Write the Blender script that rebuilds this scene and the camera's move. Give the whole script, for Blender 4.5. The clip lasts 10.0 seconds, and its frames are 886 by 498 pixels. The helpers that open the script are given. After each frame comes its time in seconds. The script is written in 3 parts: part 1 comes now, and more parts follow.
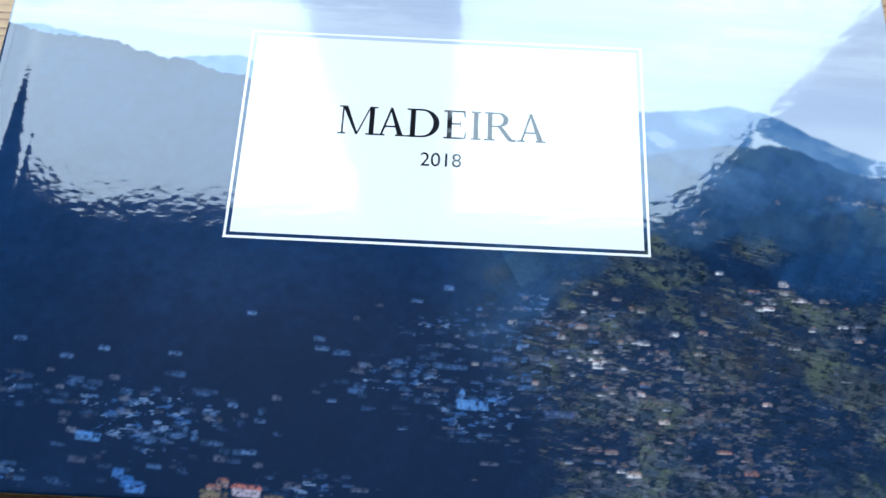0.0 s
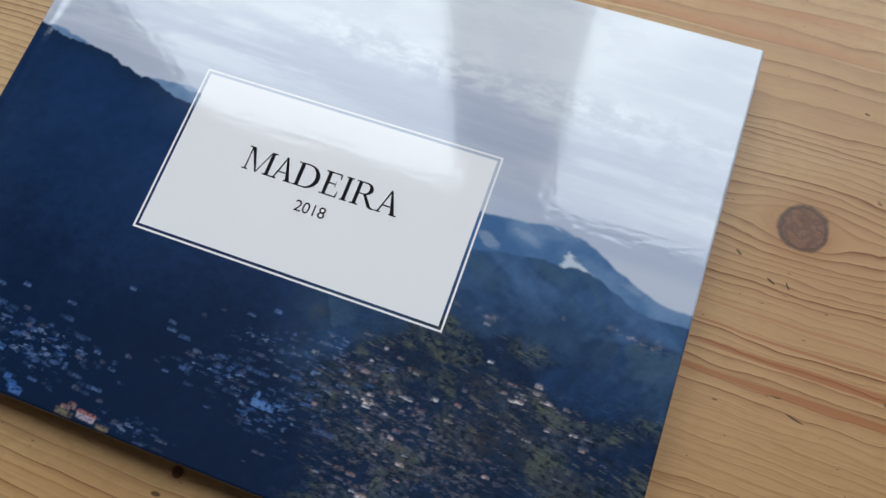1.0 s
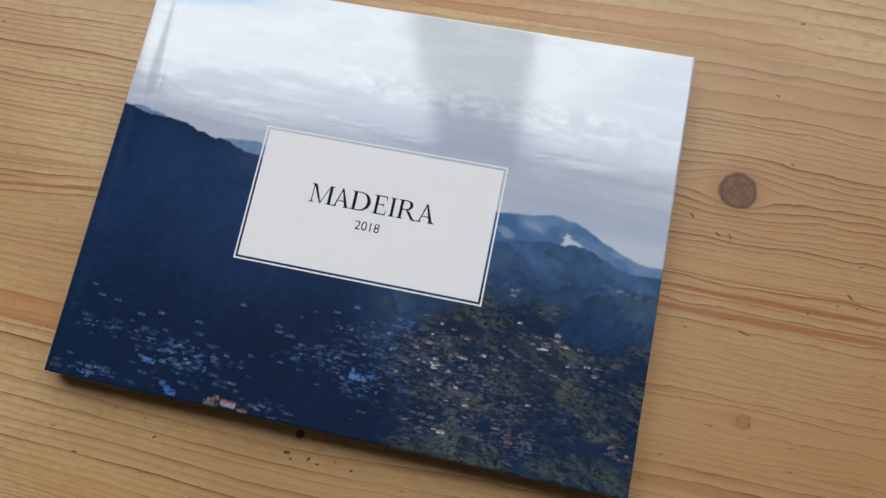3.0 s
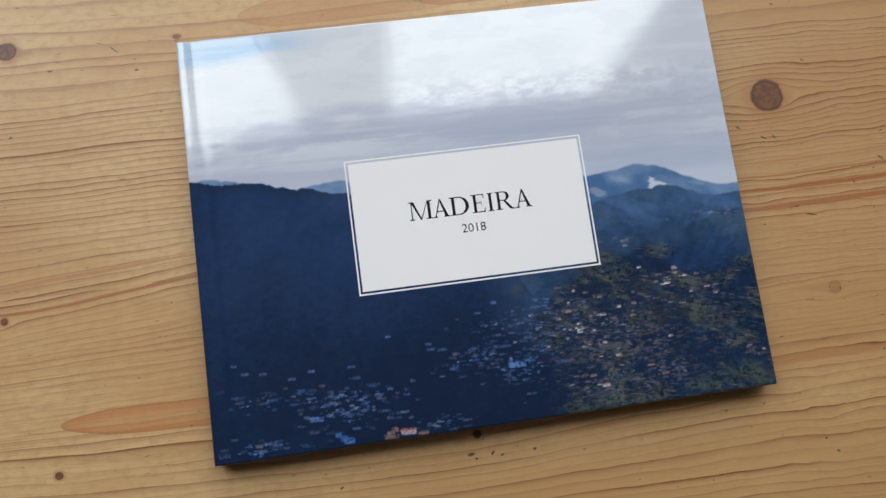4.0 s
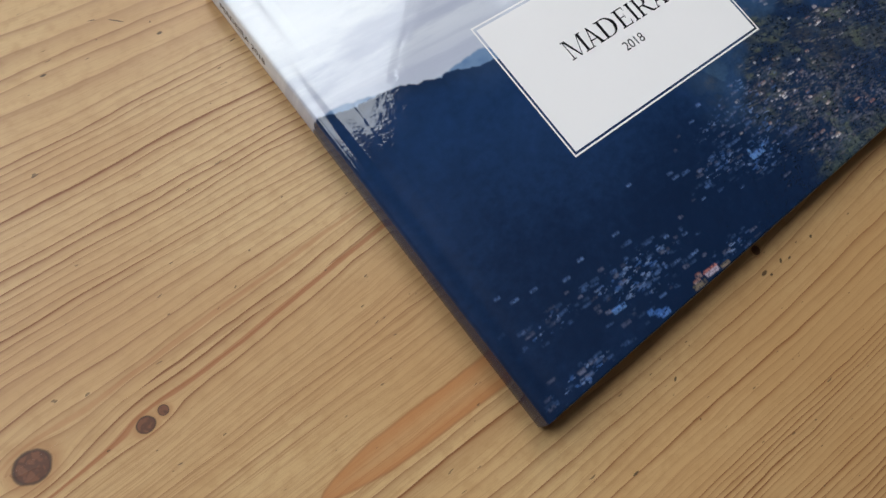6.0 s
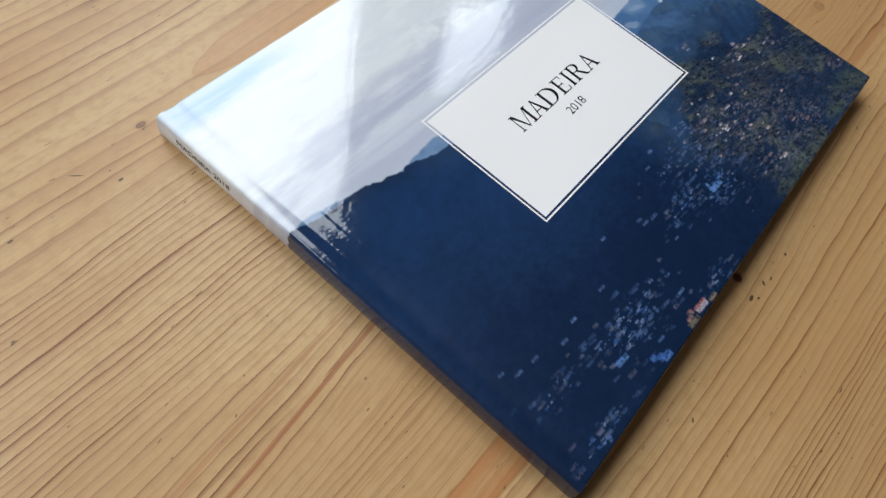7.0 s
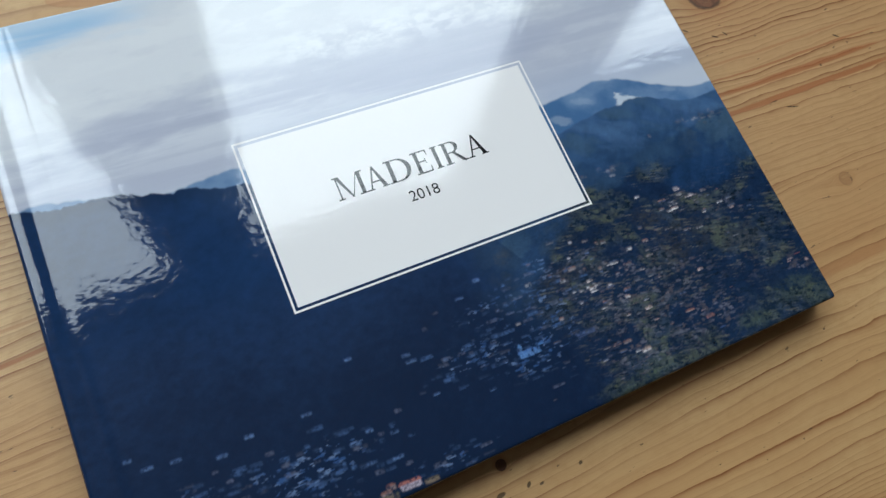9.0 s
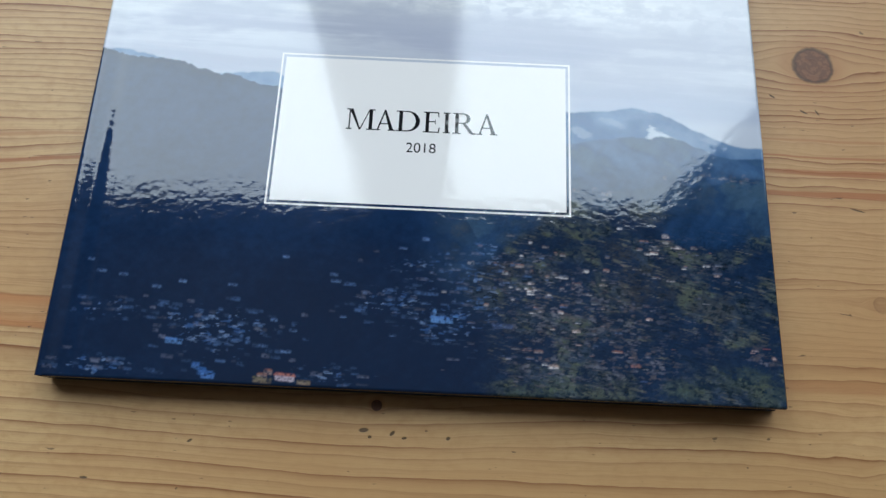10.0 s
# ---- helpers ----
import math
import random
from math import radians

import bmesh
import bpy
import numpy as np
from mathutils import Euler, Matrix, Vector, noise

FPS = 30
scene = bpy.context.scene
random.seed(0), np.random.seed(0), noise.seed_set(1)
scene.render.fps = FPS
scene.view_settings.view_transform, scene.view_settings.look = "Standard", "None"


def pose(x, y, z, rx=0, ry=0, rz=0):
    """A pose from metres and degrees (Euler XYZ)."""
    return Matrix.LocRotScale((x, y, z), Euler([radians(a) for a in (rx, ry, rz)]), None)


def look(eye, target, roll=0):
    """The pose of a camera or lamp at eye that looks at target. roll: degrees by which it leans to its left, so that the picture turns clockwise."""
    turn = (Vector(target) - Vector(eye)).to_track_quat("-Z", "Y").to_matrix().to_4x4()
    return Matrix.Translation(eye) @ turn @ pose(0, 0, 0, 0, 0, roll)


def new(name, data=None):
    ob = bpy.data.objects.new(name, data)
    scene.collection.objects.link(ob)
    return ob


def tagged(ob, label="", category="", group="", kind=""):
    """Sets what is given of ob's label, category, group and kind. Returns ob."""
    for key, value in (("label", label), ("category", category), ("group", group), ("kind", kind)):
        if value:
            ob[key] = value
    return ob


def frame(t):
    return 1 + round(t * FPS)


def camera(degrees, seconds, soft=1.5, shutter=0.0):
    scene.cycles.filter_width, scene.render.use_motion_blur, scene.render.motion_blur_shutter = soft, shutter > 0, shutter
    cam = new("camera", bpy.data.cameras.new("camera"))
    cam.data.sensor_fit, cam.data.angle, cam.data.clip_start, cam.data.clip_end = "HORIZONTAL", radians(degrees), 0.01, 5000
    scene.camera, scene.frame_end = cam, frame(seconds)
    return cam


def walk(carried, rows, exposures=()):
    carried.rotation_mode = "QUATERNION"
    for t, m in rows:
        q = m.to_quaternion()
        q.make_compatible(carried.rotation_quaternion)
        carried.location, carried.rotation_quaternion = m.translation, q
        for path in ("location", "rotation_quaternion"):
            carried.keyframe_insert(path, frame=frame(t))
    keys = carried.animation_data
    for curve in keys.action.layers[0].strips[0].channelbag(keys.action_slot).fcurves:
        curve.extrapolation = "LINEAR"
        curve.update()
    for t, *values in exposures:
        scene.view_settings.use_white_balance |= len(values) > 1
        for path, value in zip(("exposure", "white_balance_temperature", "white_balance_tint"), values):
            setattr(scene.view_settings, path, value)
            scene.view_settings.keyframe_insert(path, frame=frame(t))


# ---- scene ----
cam = camera(65.8, 10.0)
PATH = [
    (0, (0.14546, 0.01300, 0.95659), (0.14621, 0.15975, 0.47861), 2.99),
    (0.5, (0.18315, 0.02649, 0.98062), (0.16217, 0.16114, 0.49955), -0.14),
    (1, (0.23418, 0.04356, 1.00774), (0.16184, 0.15956, 0.52679), -12.77),
    (1.5, (0.27449, 0.05449, 1.03153), (0.17167, 0.14365, 0.55041), -21.75),
    (2, (0.28571, 0.05544, 1.05475), (0.16640, 0.12400, 0.57406), -29.92),
    (2.5, (0.25852, 0.04410, 1.06911), (0.16541, 0.12505, 0.58458), -27.14),
    (2.7, (0.24388, 0.03776, 1.07913), (0.16833, 0.12273, 0.59223), -24.12),
    (3.8, (0.12436, 0.04801, 1.11827), (0.14272, 0.11543, 0.62318), 11.28),
    (4, (0.09926, 0.04695, 1.11542), (0.13690, 0.10975, 0.62081), 23.38),
    (4.5, (0.03719, 0.05412, 1.09429), (0.11285, 0.10874, 0.60308), 37.59),
    (5, (-0.02344, 0.04643, 1.05596), (0.09406, 0.11486, 0.57481), 33.37),
    (5.5, (-0.05885, 0.03620, 1.01910), (0.09409, 0.10847, 0.54858), 33.42),
    (5.7, (-0.07451, 0.03798, 1.00962), (0.09014, 0.10431, 0.54219), 34.96),
    (6.8, (-0.08958, 0.04456, 0.99509), (0.13261, 0.13015, 0.55542), 23.51),
    (7, (-0.08833, 0.04369, 0.99990), (0.14360, 0.13876, 0.56727), 20.60),
    (7.5, (-0.07533, 0.04367, 1.00989), (0.16677, 0.15020, 0.58558), 16.14),
    (8, (-0.04291, 0.03495, 1.00433), (0.20118, 0.13834, 0.58038), 16.58),
    (8.5, (0.01784, 0.02916, 1.00323), (0.20252, 0.11116, 0.54587), 28.81),
    (9, (0.06933, 0.01703, 1.01023), (0.20528, 0.12996, 0.54251), 28.23),
    (9.5, (0.11082, 0.00504, 1.02603), (0.16150, 0.13180, 0.54502), 14.19),
    (10, (0.15569, -0.02204, 1.02987), (0.15471, 0.11964, 0.55037), 2.19),
]
walk(cam, [(t, look(eye, target, roll)) for t, eye, target, roll in PATH],
     exposures=[(0.0, 0.66, 5350, 1), (0.5, 0.22, 5750, 3), (1.0, 0.0, 6200, 7), (2.5, 0.0, 6450, 9), (4.0, 0.1, 6450, 8), (5.5, 0.1, 6500, 9),
                (7.0, 0.25, 6400, 7), (7.5, 0.1, 6300, 5), (8.0, -0.05, 6200, 4), (8.5, 0.0, 6150, 3), (9.5, 0.12, 6050, 3), (10.0, 0.08, 6000, 3)])

# ---- world, sky and window light ----
SKY = bpy.data.worlds.new("sky")
scene.world = SKY
SKY.use_nodes = True
_n = SKY.node_tree.nodes
_sky = _n.new("ShaderNodeTexSky")
_sky.sky_type, _sky.sun_disc = "NISHITA", False
_sky.sun_elevation, _sky.sun_rotation = radians(38), radians(20)
_n["Background"].inputs["Strength"].default_value = 0.1
SKY.node_tree.links.new(_sky.outputs[0], _n["Background"].inputs["Color"])

TABLE = 0.75            # height of the table top
TOP = 0.763             # height of the book's front cover
WALL_Y = 1.0            # inner face of the window wall
# the openings: from x to x, sill, head, brightness of the sky behind
WINDOWS = [(-1.45, -0.20, 1.0, 3.35, 1.08), (0.16, 1.08, 1.0, 3.30, 1.06), (1.56, 2.05, 2.13, 2.75, 1.1)]
DIM_BELOW = 1.72          # below it the openings are unseen and their lamps set dimmer
WINDOW_RADIANCE = 4.6


def window_light(x0, x1, low, high, glow, color):
    data = bpy.data.lights.new("window_light", "AREA")
    data.shape, data.size, data.size_y = "RECTANGLE", x1 - x0 - 0.02, high - low - 0.02
    data.energy = glow * WINDOW_RADIANCE * math.pi * data.size * data.size_y
    data.color = color
    ob = new("window_light", data)
    ob.matrix_world = look(((x0 + x1) / 2, WALL_Y + 0.02, (low + high) / 2), ((x0 + x1) / 2, -3, (low + high) / 2))


for _x0, _x1, _sill, _head, _glow in WINDOWS:
    window_light(_x0, _x1, max(DIM_BELOW, _sill), _head, _glow, (0.9, 0.955, 1.0))
    # unseen lower part of the window: a dimmer lamp added for low light
    if _sill < DIM_BELOW:
        window_light(_x0, _x1, _sill, DIM_BELOW, _glow * 0.55, (0.925, 0.965, 1.0))


# ---- materials ----
def srgb(r, g, b, k=1.0):
    def f(c):
        c /= 255
        return k * (c / 12.92 if c <= 0.04045 else ((c + 0.055) / 1.055) ** 2.4)
    return (f(r), f(g), f(b), 1.0)


class Nodes:
    """Short hand for building a node tree."""

    def __init__(self, name):
        self.mat = bpy.data.materials.new(name)
        self.mat.use_nodes = True
        self.tree = self.mat.node_tree
        self.bsdf = self.tree.nodes["Principled BSDF"]

    def put(self, socket, value):
        if isinstance(value, bpy.types.NodeSocket):
            self.tree.links.new(value, socket)
        elif value is not None:
            socket.default_value = value

    def node(self, kind, **sockets):
        n = self.tree.nodes.new(kind)
        for key, value in sockets.items():
            self.put(n.inputs[key], value)
        return n

    def math(self, op, a, b=None, c=None, clamp=False):
        n = self.tree.nodes.new("ShaderNodeMath")
        n.operation, n.use_clamp = op, clamp
        for i, v in enumerate((a, b, c)):
            self.put(n.inputs[i], v)
        return n.outputs[0]

    def step(self, v, a, b):
        """0 below a, 1 above b, smooth between."""
        n = self.tree.nodes.new("ShaderNodeMapRange")
        n.interpolation_type = "SMOOTHSTEP"
        for i, x in enumerate((v, a, b, 0.0, 1.0)):
            self.put(n.inputs[i], x)
        return n.outputs[0]

    def mix(self, f, a, b, how="MIX"):
        n = self.tree.nodes.new("ShaderNodeMix")
        n.data_type, n.blend_type = "RGBA", how
        self.put(n.inputs[0], f), self.put(n.inputs[6], a), self.put(n.inputs[7], b)
        return n.outputs[2]

    def xyz(self, x, y, z=0.0):
        n = self.tree.nodes.new("ShaderNodeCombineXYZ")
        for i, v in enumerate((x, y, z)):
            self.put(n.inputs[i], v)
        return n.outputs[0]

    def noise(self, vec, scale, detail=2.0, rough=0.5):
        n = self.tree.nodes.new("ShaderNodeTexNoise")
        self.put(n.inputs["Vector"], vec)
        n.inputs["Scale"].default_value, n.inputs["Detail"].default_value = scale, detail
        n.inputs["Roughness"].default_value = rough
        return n.outputs[0]

    def bump(self, height, strength, distance):
        n = self.node("ShaderNodeBump", Height=height)
        n.inputs["Strength"].default_value, n.inputs["Distance"].default_value = strength, distance
        return n.outputs[0]

    def done(self, color=None, rough=None, normal=None, **more):
        self.put(self.bsdf.inputs["Base Color"], color)
        self.put(self.bsdf.inputs["Roughness"], rough)
        self.put(self.bsdf.inputs["Normal"], normal)
        for key, value in more.items():
            self.put(self.bsdf.inputs[key.replace("_", " ")], value)
        return self.mat


def position(n):
    """World place in millimetres: x, y and z sockets."""
    geo = n.tree.nodes.new("ShaderNodeNewGeometry")
    sep = n.node("ShaderNodeSeparateXYZ", Vector=geo.outputs["Position"])
    return [n.math("MULTIPLY", sep.outputs[i], 1000.0) for i in range(3)]


GRAIN = radians(0.0)     # the boards' turn against the book
# knots in the pine: x, y, radius in millimetres, darkness, stretch along the grain
KNOTS = [
    (323.2, 157.7, 9.6, 0.9, 1.0), (-93.0, 230, 5.0, 1.0, 1.1), (-108.3, 83.8, 2.9, 1.0, 1.1), (-101.5, 84.6, 1.9, 1.0, 1.0),
    (-142, 93.2, 5.4, 1.0, 1.1), (-79.3, 4.3, 1.9, 0.95, 1.1), (264, -92, 10.0, 0.75, 1.0), (143, 260.5, 5.4, 0.95, 1.9),
    (131.5, -5.5, 2.2, 1.0, 1.0), (340, 44.5, 3.6, 0.22, 1.0), (-2.5, 229, 1.4, 0.7, 1.6), (420, 300, 9.0, 0.8, 1.0),
    (-260, -60, 8.0, 0.8, 1.0), (60, -170, 7.0, 0.7, 1.0), (-310, 190, 9.0, 0.8, 1.0),
]
# where the width of the year rings changes: place across the grain, rings for a millimetre above it
RING_WIDTHS = [(-55, 1 / 4.2), (-14, 1 / 6.5), (18, 1 / 3.6), (92, 1 / 3.5), (140, 1 / 3.2), (198, 1 / 8.0), (236, 1 / 11.0), (256, 1 / 6.5)]
# tongues of heartwood: tip x, y, slope, spread, half width, length, strength
TONGUES = [(-77, 28.2, -0.035, 1.7, 6.2, 120, 0.9), (31.5, 236.5, 0.035, 3.2, 8.5, 130, 0.42), (128.5, 238.5, 0.018, 3.0, 6.8, 270, 0.75)]
# streaks along the grain: x, y, half length, half width, strength
STREAKS = [(345, 94.3, 75, 1.9, 0.95), (352, 104.7, 62, 2.1, 0.9), (350, 112.6, 70, 0.8, 0.8), (-70, 92.4, 130, 1.2, 0.8), (-60, 105, 110, 1.0, 0.45),
           (340, 121, 70, 0.8, 0.5), (205, -74, 60, 5.0, 0.55), (250, -108, 50, 6.0, 0.5), (330, 10, 90, 3.0, 0.35)]
# dents and resin flecks that stand out: x, y, half length, half width, lean
FLECKS = [(302.7, 140.7, 1.6, 0.5, -0.6), (316.4, 133.3, 2.0, 0.5, -0.5), (322.5, 133.3, 1.7, 0.4, -1.0), (335, 86.5, 3.4, 0.4, -0.25), (382.4, 114, 2.0, 0.5, -0.7),
          (328.8, 281.6, 1.8, 0.6, 0.1), (344.8, 254.4, 1.5, 0.6, 0.2), (336.9, 212, 1.1, 0.5, -0.2), (127, -15.3, 2.0, 0.9, 0.1), (129.6, -17.8, 0.8, 0.6, 0.0),
          (138.4, -16.1, 1.3, 0.7, 0.8), (143.2, -17.7, 1.1, 0.5, 0.2), (160.5, -17.1, 0.9, 0.7, 0.4), (-70.9, 216.3, 1.3, 0.5, 0.0), (-25.4, 212.2, 1.2, 0.6, 0.0),
          (-36.5, 225, 3.0, 0.3, -0.7), (59.2, -22.2, 1.2, 0.5, 0.5), (20.4, -37.6, 1.6, 0.5, 0.0)]


def pine():
    n = Nodes("varnished_pine")
    add = lambda a, b: n.math("ADD", a, b)
    sub = lambda a, b: n.math("SUBTRACT", a, b)
    mul = lambda a, b: n.math("MULTIPLY", a, b)
    most = lambda a, b: b if a is None else n.math("MAXIMUM", a, b)
    u, v, z = position(n)
    info = n.tree.nodes.new("ShaderNodeObjectInfo")
    rnd = info.outputs["Random"]
    bend, core, rim, dark = None, None, None, None
    wob = mul(sub(n.noise(n.xyz(u, v), 0.16, 3.0), 0.5), 0.32)
    for kx, ky, kr, kd, long in KNOTS:
        du, dv = sub(u, kx), sub(v, ky)
        far = add(add(mul(dv, dv), mul(du, mul(du, 0.22))), kr * kr * 0.5)
        pull = mul(n.math("DIVIDE", dv, far), 0.95 * kr * kr)
        bend = pull if bend is None else add(bend, pull)
        r = add(n.math("DIVIDE", n.math("SQRT", add(mul(dv, dv), mul(mul(du, du), 1 / long ** 2))), kr), wob)
        core = most(core, mul(sub(1.0, n.step(r, 0.86, 1.0)), kd))
        dark = most(dark, mul(sub(1.0, n.step(r, 0.9, 2.0)), 0.5 * kd))
        rim = most(rim, mul(mul(n.step(r, 0.78, 0.93), sub(1.0, n.step(r, 0.95, 1.08))), kd))
    w0 = sub(v, bend)

    def hump(at, wide):
        q = n.math("DIVIDE", sub(v, at), wide)
        return n.math("POWER", 2.718, mul(mul(q, q), -1.0))
    # the grain leans one way and the other from strip to strip, beside the spine most of all
    lean = add(add(mul(hump(92, 24), 0.095), mul(hump(-4, 26), -0.06)), mul(hump(222, 22), -0.045))
    lean = mul(lean, sub(1.0, n.step(u, 40.0, 240.0)))
    w0 = sub(w0, mul(lean, add(u, 40.0)))
    w0 = add(w0, mul(mul(n.step(v, -10.0, -60.0), 0.05), sub(u, 130.0)))
    wave = sub(n.noise(n.xyz(mul(u, 0.006), mul(w0, 0.014), mul(rnd, 9.0)), 1.0, 2.0), 0.5)
    w = add(w0, mul(wave, 9.0))
    tiny = sub(n.noise(n.xyz(mul(u, 0.035), mul(w, 0.12)), 1.0, 3.0), 0.5)
    w = add(w, mul(tiny, add(2.4, mul(n.step(u, 250.0, 330.0), 3.0))))
    # year rings: their widths by strip, with a drift from ring to ring
    phase, last = mul(w, 1 / 2.4), 1 / 2.4
    for at, rate in RING_WIDTHS:
        phase = add(phase, mul(n.math("MAXIMUM", sub(w, at), 0.0), rate - last))
        last = rate
    phase = add(phase, mul(n.noise(n.xyz(mul(w, 0.03), mul(rnd, 31.0)), 1.0, 1.0), 3.2))
    phase = add(phase, mul(n.noise(n.xyz(mul(w, 0.13), 5.5), 1.0, 1.0), 1.1))
    saw = n.math("FRACT", phase)
    rise = n.step(saw, 0.05, 0.95)
    line = mul(n.math("POWER", saw, 8.0), sub(1.0, n.step(saw, 0.955, 1.0)))
    late = add(mul(rise, mul(sub(1.0, n.step(saw, 0.94, 1.0)), 0.30)), mul(line, 1.15))
    cn = n.tree.nodes.new("ShaderNodeTexWhiteNoise")
    cn.noise_dimensions = "1D"
    n.put(cn.inputs["W"], n.math("FLOOR", phase))
    power = add(0.32, mul(n.math("POWER", cn.outputs["Value"], 1.4), 0.85))
    quiet = mul(n.step(w0, 14.0, 24.0), sub(1.0, n.step(w0, 84.0, 92.0)))
    power = mul(power, sub(1.0, mul(quiet, 0.42)))
    power = mul(power, sub(1.0, mul(mul(n.step(w0, 222.0, 232.0), sub(1.0, n.step(w0, 246.0, 258.0))), 0.4)))
    power = mul(power, sub(1.0, mul(mul(n.step(w0, -48.0, -34.0), sub(1.0, n.step(w0, 4.0, 16.0))), 0.1)))
    bold = most(mul(n.step(w0, 108.0, 135.0), sub(1.0, n.step(w0, 196.0, 210.0))), n.step(w0, -42.0, -54.0))
    power = mul(power, add(1.0, mul(bold, 0.3)))
    along = n.step(n.noise(n.xyz(mul(u, 0.009), mul(w, 0.07), 4.0), 1.0, 2.0), 0.28, 0.62)
    ring = mul(mul(late, power), add(0.35, mul(along, 0.65)))
    fine = n.noise(n.xyz(mul(u, 0.022), mul(w, 1.25)), 1.0, 4.0, 0.65)
    hair = n.noise(n.xyz(mul(u, 0.07), mul(w, 4.2), 2.0), 1.0, 2.0, 0.6)
    pore = n.noise(n.xyz(mul(u, 0.22), mul(w, 2.8), 7.0), 1.0, 3.0, 0.6)
    mottle = n.noise(n.xyz(mul(u, 0.16), mul(v, 0.24), 1.0), 1.0, 3.0, 0.6)
    blot = n.noise(n.xyz(mul(u, 0.008), mul(v, 0.022), rnd), 1.0, 3.0)
    col = n.mix(n.step(blot, 0.3, 0.7), srgb(208, 173, 124), srgb(194, 153, 104))
    red = mul(n.step(u, 250.0, 345.0), mul(n.step(v, -30.0, 40.0), sub(1.0, n.step(v, 215.0, 250.0))))
    col = n.mix(mul(red, 0.55), col, srgb(176, 128, 82))     # reddish heartwood round the large knot, also darkened for the weaker light there
    # tan wood, with the fall of light to the lower right painted in
    low = mul(n.step(v, 5.0, -45.0), n.step(u, 20.0, 140.0))
    col = n.mix(mul(low, 0.45), col, srgb(176, 136, 88))
    col = n.mix(mul(n.step(mottle, 0.42, 0.72), 0.5), col, srgb(182, 142, 94))
    col = n.mix(mul(n.step(fine, 0.47, 0.70), sub(add(0.34, mul(quiet, 0.3)), mul(n.step(w0, 195.0, 230.0), 0.18))), col, srgb(166, 122, 78))
    col = n.mix(mul(n.step(hair, 0.52, 0.75), 0.30), col, srgb(160, 118, 74))
    col = n.mix(n.math("MINIMUM", mul(ring, 1.1), 0.92), col, srgb(124, 70, 32))
    # tongues of darker heartwood, each with a fine outline
    tongue, outline = None, None
    for tx, ty, slope, spread, half, length, k in TONGUES:
        a = sub(u, tx)
        c = sub(sub(add(v, mul(tiny, 1.6)), ty), mul(a, slope))
        wide = n.math("MINIMUM", n.math("SQRT", mul(n.math("MAXIMUM", a, 0.0), spread)), add(half, mul(a, 0.012)))
        d = sub(n.math("ABSOLUTE", c), wide)
        ends = mul(mul(n.step(a, -0.6, 0.8), sub(1.0, n.step(a, length * 0.6, length))), k)
        inner = sub(1.0, mul(n.step(d, -1.0, -7.0), 0.55))
        tongue = most(tongue, mul(mul(sub(1.0, n.step(d, -0.9, 0.4)), ends), inner))
        outline = most(outline, mul(mul(n.step(d, -1.2, -0.2), sub(1.0, n.step(d, -0.2, 0.5))), ends))
    col = n.mix(mul(tongue, 0.78), col, srgb(180, 114, 62))
    col = n.mix(mul(outline, 0.5), col, srgb(140, 84, 44))
    streak = None
    for sx, sy, lu, lv, k in STREAKS:
        a = n.math("DIVIDE", sub(u, sx), lu)
        b = n.math("DIVIDE", sub(add(w0, mul(tiny, 2.0)), sy), lv)
        q = add(add(mul(a, a), mul(b, b)), mul(tiny, 0.7))
        streak = most(streak, mul(sub(1.0, n.step(q, 0.35, 1.15)), k))
    col = n.mix(mul(streak, 0.8), col, srgb(158, 92, 50))
    # flecks of resin and dents: the larger ones in their places, the rest strewn
    mark = None
    for fx, fy, fl, fw, turn in FLECKS:
        c, s = math.cos(turn), math.sin(turn)
        du, dv = sub(u, fx), sub(v, fy)
        a = mul(add(mul(du, c), mul(dv, s)), 1 / fl)
        b = mul(sub(mul(dv, c), mul(du, s)), 1 / fw)
        mark = most(mark, sub(1.0, n.step(add(add(mul(a, a), mul(b, b)), wob), 0.5, 1.3)))
    strewn = n.step(n.noise(n.xyz(mul(u, 0.10), mul(w, 0.36), 3.0), 1.0, 2.0, 0.7), 0.70, 0.735)
    pit = n.step(n.noise(n.xyz(mul(u, 0.26), mul(v, 0.46), 8.0), 1.0, 1.0), 0.765, 0.80)
    mark = most(mark, mul(most(strewn, pit), 0.8))
    col = n.mix(mul(mark, 0.85), col, srgb(66, 48, 30))
    col = n.mix(dark, col, srgb(158, 104, 58))
    rings = n.math("SINE", mul(n.noise(n.xyz(u, v), 0.24, 2.0), 20.0))
    heart = n.mix(n.step(rings, -1.0, 1.0), srgb(92, 54, 34), srgb(116, 72, 46))
    col = n.mix(core, col, heart)
    col = n.mix(mul(rim, 0.75), col, srgb(46, 27, 17))
    tone = n.mix(rnd, (0.96, 0.96, 0.96, 1), (1.04, 1.03, 1.02, 1))
    col = n.mix(1.0, col, tone, "MULTIPLY")
    height = sub(mul(ring, 0.7), add(mul(mark, 1.2), add(mul(pore, 0.25), mul(hair, 0.25))))
    rough = add(0.36, mul(fine, 0.18))
    return n.done(col, rough, n.bump(height, 0.3, 0.0003), Specular_IOR_Level=0.5)


